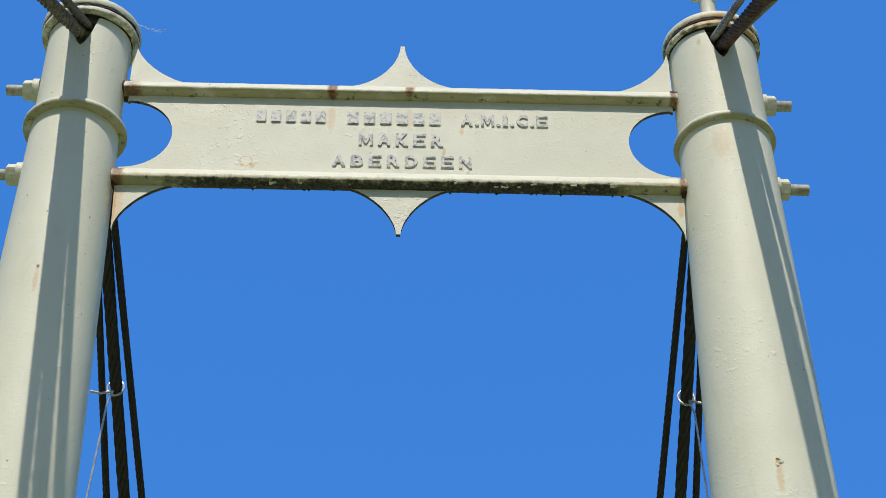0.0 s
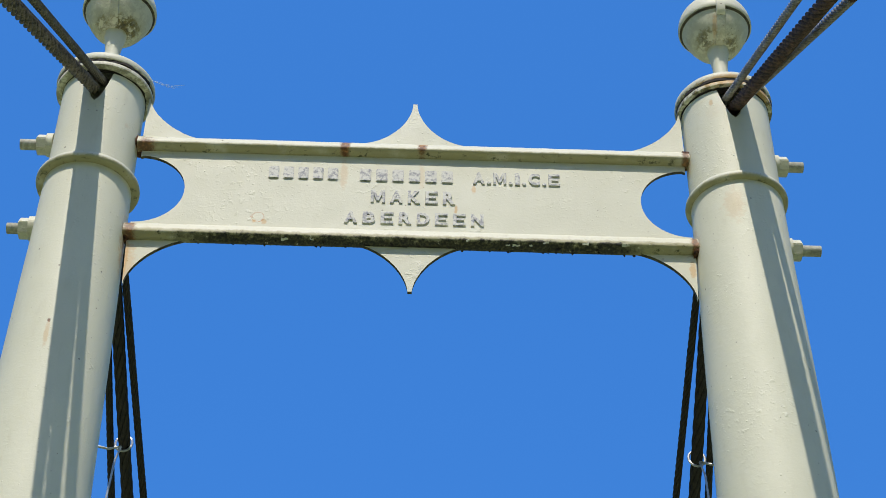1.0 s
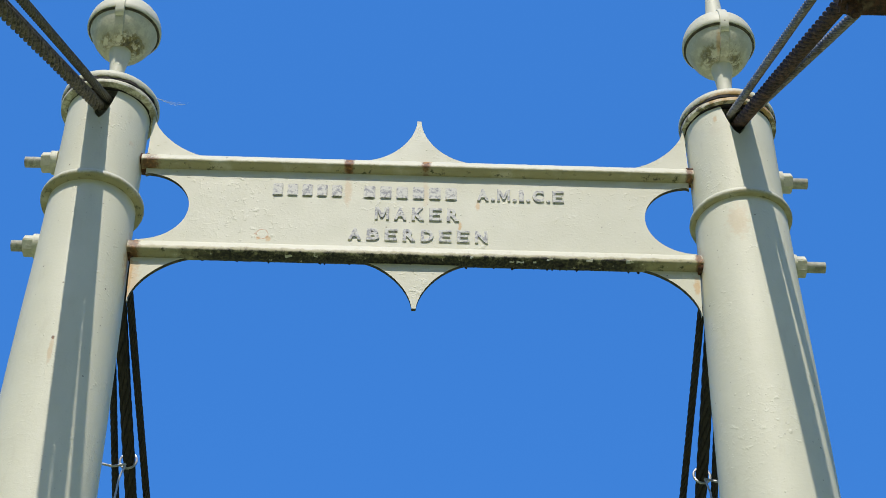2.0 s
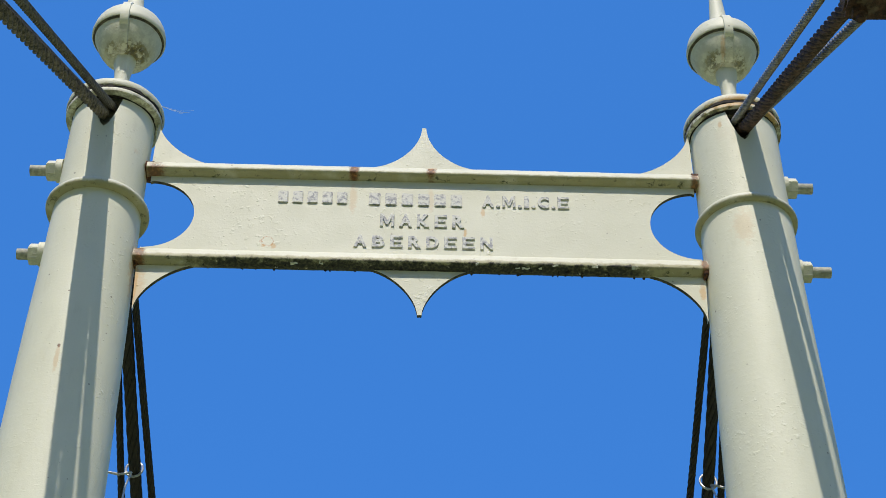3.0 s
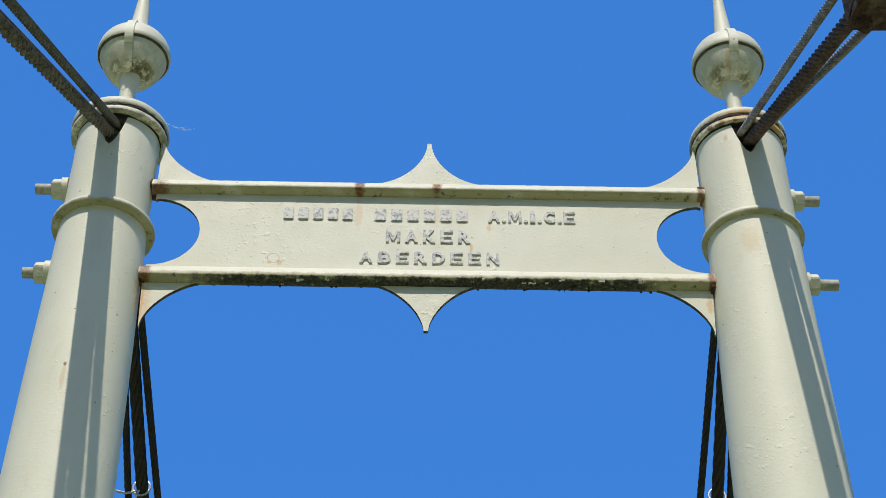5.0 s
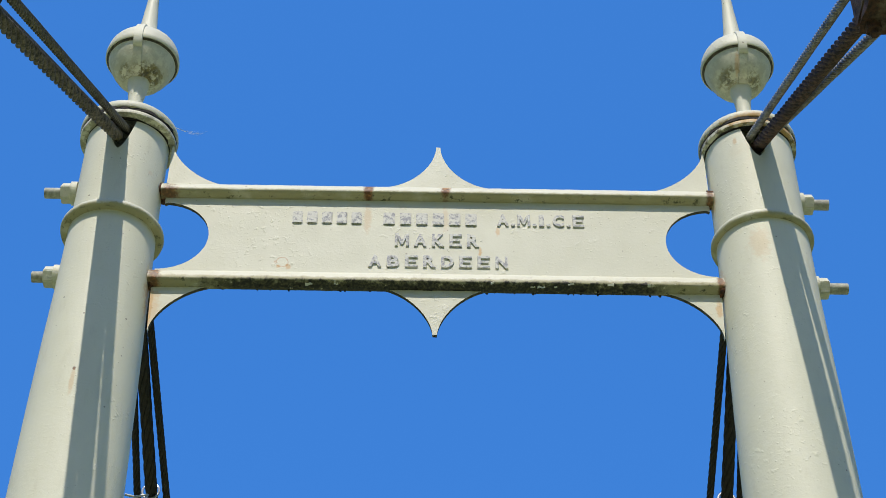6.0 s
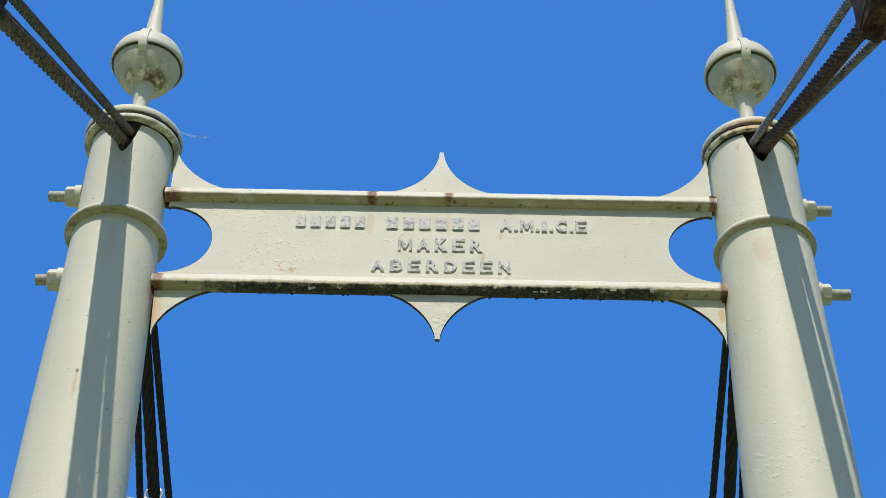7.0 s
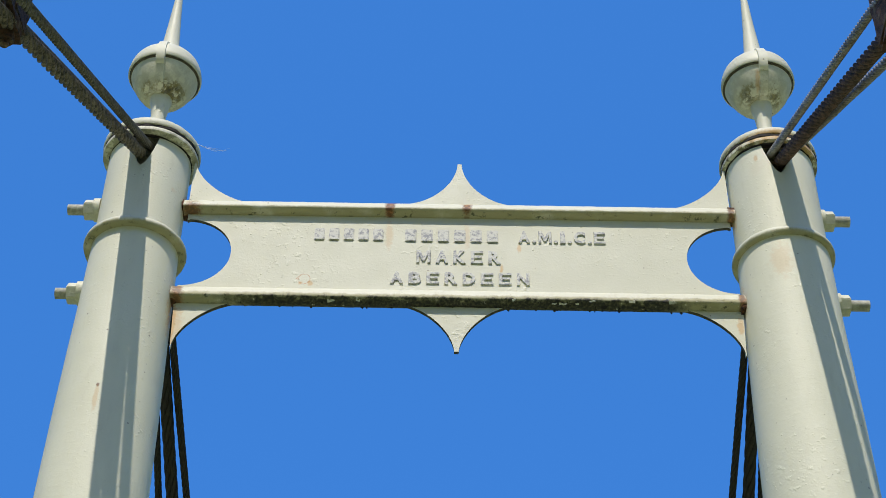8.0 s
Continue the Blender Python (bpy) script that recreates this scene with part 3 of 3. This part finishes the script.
def word(text, x0, x1, z0, z1, readable=True, gap=0.42):
    """Raised letters that fill the stretch from x0 to x1; a personal name becomes plain raised bars."""
    widths = {"I": 0.45, "M": 1.15, ".": 0.35}
    total = sum(widths.get(c, 1.0) for c in text) + gap * (len(text) - 1)
    unit = (x1 - x0) / total
    x = x0
    for c in text:
        w = unit * widths.get(c, 1.0)
        if readable:
            me = heavy_letter(c) if c in "ME" else letter_mesh(c)
            co = np.array([tuple(v.co) for v in me.vertices])
            lo, hi = co.min(0), co.max(0)
            top = z0 + (z1 - z0) * (0.22 if c == "." else 1.0)
            for v in me.vertices:
                p = (np.array(v.co) - lo) / (hi - lo)
                v.co = (x + p[0] * w, PLATE_FRONT + 0.001 - 0.0044 * p[2], z0 + p[1] * (top - z0))
            me.materials.clear()
            me.materials.append(M_SILVER)
            me.update()
            ob = new("letter" if c != "." else "full_stop", me)
            ob.parent = panel
            tagged(ob, "raised letter in worn silver paint")
        else:
            bm = bmesh.new()
            box(bm, x, x + w, PLATE_FRONT - 0.0036, PLATE_FRONT + 0.001, z0, z1, 0.0020)
            part("plain_bar", bm, M_SILVER, panel, "raised bar in worn silver paint")
        x += w + unit * gap


word("#####", -0.337, -0.176, 4.481, 4.519, readable=False)
word("######", -0.126, 0.091, 4.480, 4.519, readable=False)
word("A.M.I.C.E", 0.138, 0.340, 4.481, 4.518, gap=0.2)
word("MAKER", -0.098, 0.096, 4.414, 4.453)
word("ABERDEEN", -0.156, 0.161, 4.350, 4.386)


# ---- ropes ----
def reach(p, q, z):
    """The point at height z on the line through p and q."""
    p, q = Vector(p), Vector(q)
    return p + (q - p) * ((z - p.z) / (q.z - p.z))


def rope(p, q, r, pitch, fine, material, label, group, hand=1):
    lobes = 6
    start = Vector(p) - (Vector(q) - Vector(p)).normalized() * 0.09
    me = rope_mesh("wire_rope", start, reach(p, q, -0.05), r, lobes, pitch, fine, material, hand)
    return tagged(new("wire_rope", me), label, "wire rope", group)


STAYS = [((-0.754, -0.169, 4.618), (-0.754, -1.055, 3.979), 0.0143, M_OLD_ROPE), ((-0.738, -0.134, 4.671), (-0.7120, -1.192, 3.898), 0.0097, M_DULL_ROPE),
         ((-0.771, -0.106, 4.692), (-0.790, -0.947, 4.1150), 0.0106, M_DULL_ROPE),
         ((0.757, -0.141, 4.649), (0.751, -0.907, 4.157), 0.0157, M_RUST_ROPE), ((0.737, -0.136, 4.679), (0.726, -0.997, 4.160), 0.0092, M_NEW_ROPE),
         ((0.774, -0.141, 4.664), (0.809, -0.850, 4.214), 0.0101, M_NEW_ROPE)]
ROPE_LABELS = {M_OLD_ROPE: "thick old grey-brown wire rope running through the column head", M_RUST_ROPE: "thick rust-red wire rope running through the column head",
               M_DULL_ROPE: "thin weathered brown-grey wire rope beside a thick one", M_NEW_ROPE: "thin bright galvanised wire rope beside a rusty thick one"}
PITCH = {M_OLD_ROPE: 0.215, M_RUST_ROPE: 0.175, M_DULL_ROPE: 0.115, M_NEW_ROPE: 0.100}
for p, q, r, material in STAYS:
    rope(p, q, r, PITCH[material], 1.9, material, ROPE_LABELS[material], "stay ropes")

SPAN = [(-0.7310, 0.0155, 0.0160), (-0.7140, 0.0460, 0.0094), (-0.7430, -0.0204, 0.0094), (0.7290, 0.0400, 0.0160), (0.7130, -0.0010, 0.0094), (0.7440, 0.0680, 0.0094)]
for x, k, r in SPAN:
    rope((x, 0.1, 4.60), (x + k, 1.1, 4.10), r, 0.27 if r > 0.013 else 0.125, 2.4, M_TAR, ("thick" if r > 0.013 else "thin") + " tarred black wire rope sloping down", "span ropes")


# ---- rope clamps and tie wires ----
def rough(bm, size=0.004, fine=45.0):
    """Pits and swells the surface of a corroded block."""
    bmesh.ops.subdivide_edges(bm, edges=bm.edges[:], cuts=5, use_grid_fill=True)
    for v in bm.verts:
        v.co += Vector([noise.noise(v.co * fine + Vector((7.0 * k, 0, 3.0))) for k in range(3)]) * size
    return bm


def clamp(at, side, label):
    """A corroded block on the ropes, a plate under them and four bolts through both."""
    thing = new("rope_clamp")
    thing.location = at
    tagged(thing, label, "rope clamp", "rope clamps")
    xs = sorted((side * -0.017, side * 0.100))
    part("block", rough(box(bmesh.new(), *xs, -0.135, 0.0, -0.004, 0.13), 0.0045), M_IRON, thing)
    part("under_plate", rough(box(bmesh.new(), *xs, -0.125, -0.008, -0.034, -0.012), 0.006), M_IRON, thing)
    for x in (side * 0.002, side * 0.082):
        for y in (-0.105, -0.028):
            bolt = part("bolt", rod(bmesh.new(), (x, y, -0.060), (x, y, 0.150), 0.0075, n=12), M_IRON, thing)
            part("nut", rod(bmesh.new(), (x, y, -0.050), (x, y, -0.032), 0.0145, n=6), M_IRON, bolt)
    return thing


clamp((-0.757, -1.075, 3.955), -1, "rusted iron clamp bolted round the stay ropes")
clamp((0.736, -0.985, 4.071), 1, "rusted iron clamp bolted round the stay ropes")


def tie(x, y, z, side, drop):
    """A loop of galvanised wire twisted round the thick rope, with a free arm and a long tail."""
    thing = new("tie_wire")
    thing.location = (x, y, z)
    tagged(thing, "galvanised tie wire looped round a black rope, its tail hanging", "wire", "tie wires")
    ring = [(0.0215 * math.cos(g), 0.006 * math.sin(g), 0.014 + 0.027 * math.sin(g)) for g in np.linspace(-1.57, 4.71, 22)]
    part("loop", tube(bmesh.new(), ring, 0.0032), M_WIRE, thing)
    part("arm", tube(bmesh.new(), [(0, -0.03, -0.016), (side * 0.03, -0.04, -0.030), (side * 0.056, -0.045, -0.027)], 0.0032), M_WIRE, thing)
    part("tail", tube(bmesh.new(), [(0, -0.03, -0.016), (side * 0.010, -0.035, -0.06), tuple(drop)], 0.0028), M_WIRE, thing)


tie(-0.7230, 0.779, 4.252, -1, (-0.032, -0.04, -0.42))
tie(0.7545, 0.768, 4.243, 1, (0.022, -0.04, -0.42))


# ---- cobweb and chipped paint ----
def cobweb():
    thing = new("cobweb", mesh_of("cobweb", web_threads(), M_WEB))
    return tagged(thing, "torn white cobweb threads trailing from the column lid", "cobweb")


def web_threads():
    bm = bmesh.new()
    r = random.Random(11)
    for k in range(4):
        pts = []
        for i in range(9):
            u = i / 8 * (0.6 + 0.08 * k)
            pts.append((-0.636 + 0.10 * u, -0.035 - 0.02 * u, 4.766 - 0.020 * u - 0.018 * math.sin(2.4 * u) + 0.006 * (k - 2.5) * u + 0.0015 * r.uniform(-1, 1)))
        tube(bm, pts, 0.00020 + 0.00004 * (k % 3), n=5)
    return bm


cobweb()


def chip(at, size, turn):
    """A curl of lifted paint on a column."""
    bm = bmesh.new()
    box(bm, -size, size, -0.0007, 0.0007, -0.6 * size, 0.6 * size)
    bmesh.ops.subdivide_edges(bm, edges=bm.edges[:], cuts=3, use_grid_fill=True)
    for v in bm.verts:
        v.co.y -= 0.35 * v.co.x * abs(v.co.x) / size + 0.003 * noise.noise(v.co * 140 + Vector((size * 900, 0, 0)))
        v.co.z += 0.35 * size * noise.noise(v.co * 160 + Vector((0, turn, 0)))
    bmesh.ops.transform(bm, matrix=Matrix.Translation(at) @ pose(0, 0, 0, 10, turn, 12), verts=bm.verts[:])
    return bm


for at, size, turn in (((-0.012, -0.1235, 3.522), 0.0045, 20), ((-0.008, -0.1240, 3.512), 0.0040, -50), ((-0.016, -0.1235, 3.507), 0.0025, 70)):
    part("paint_flake", chip(at, size, turn), M_TRIM, right_column, "curled flake of lifted cream paint")
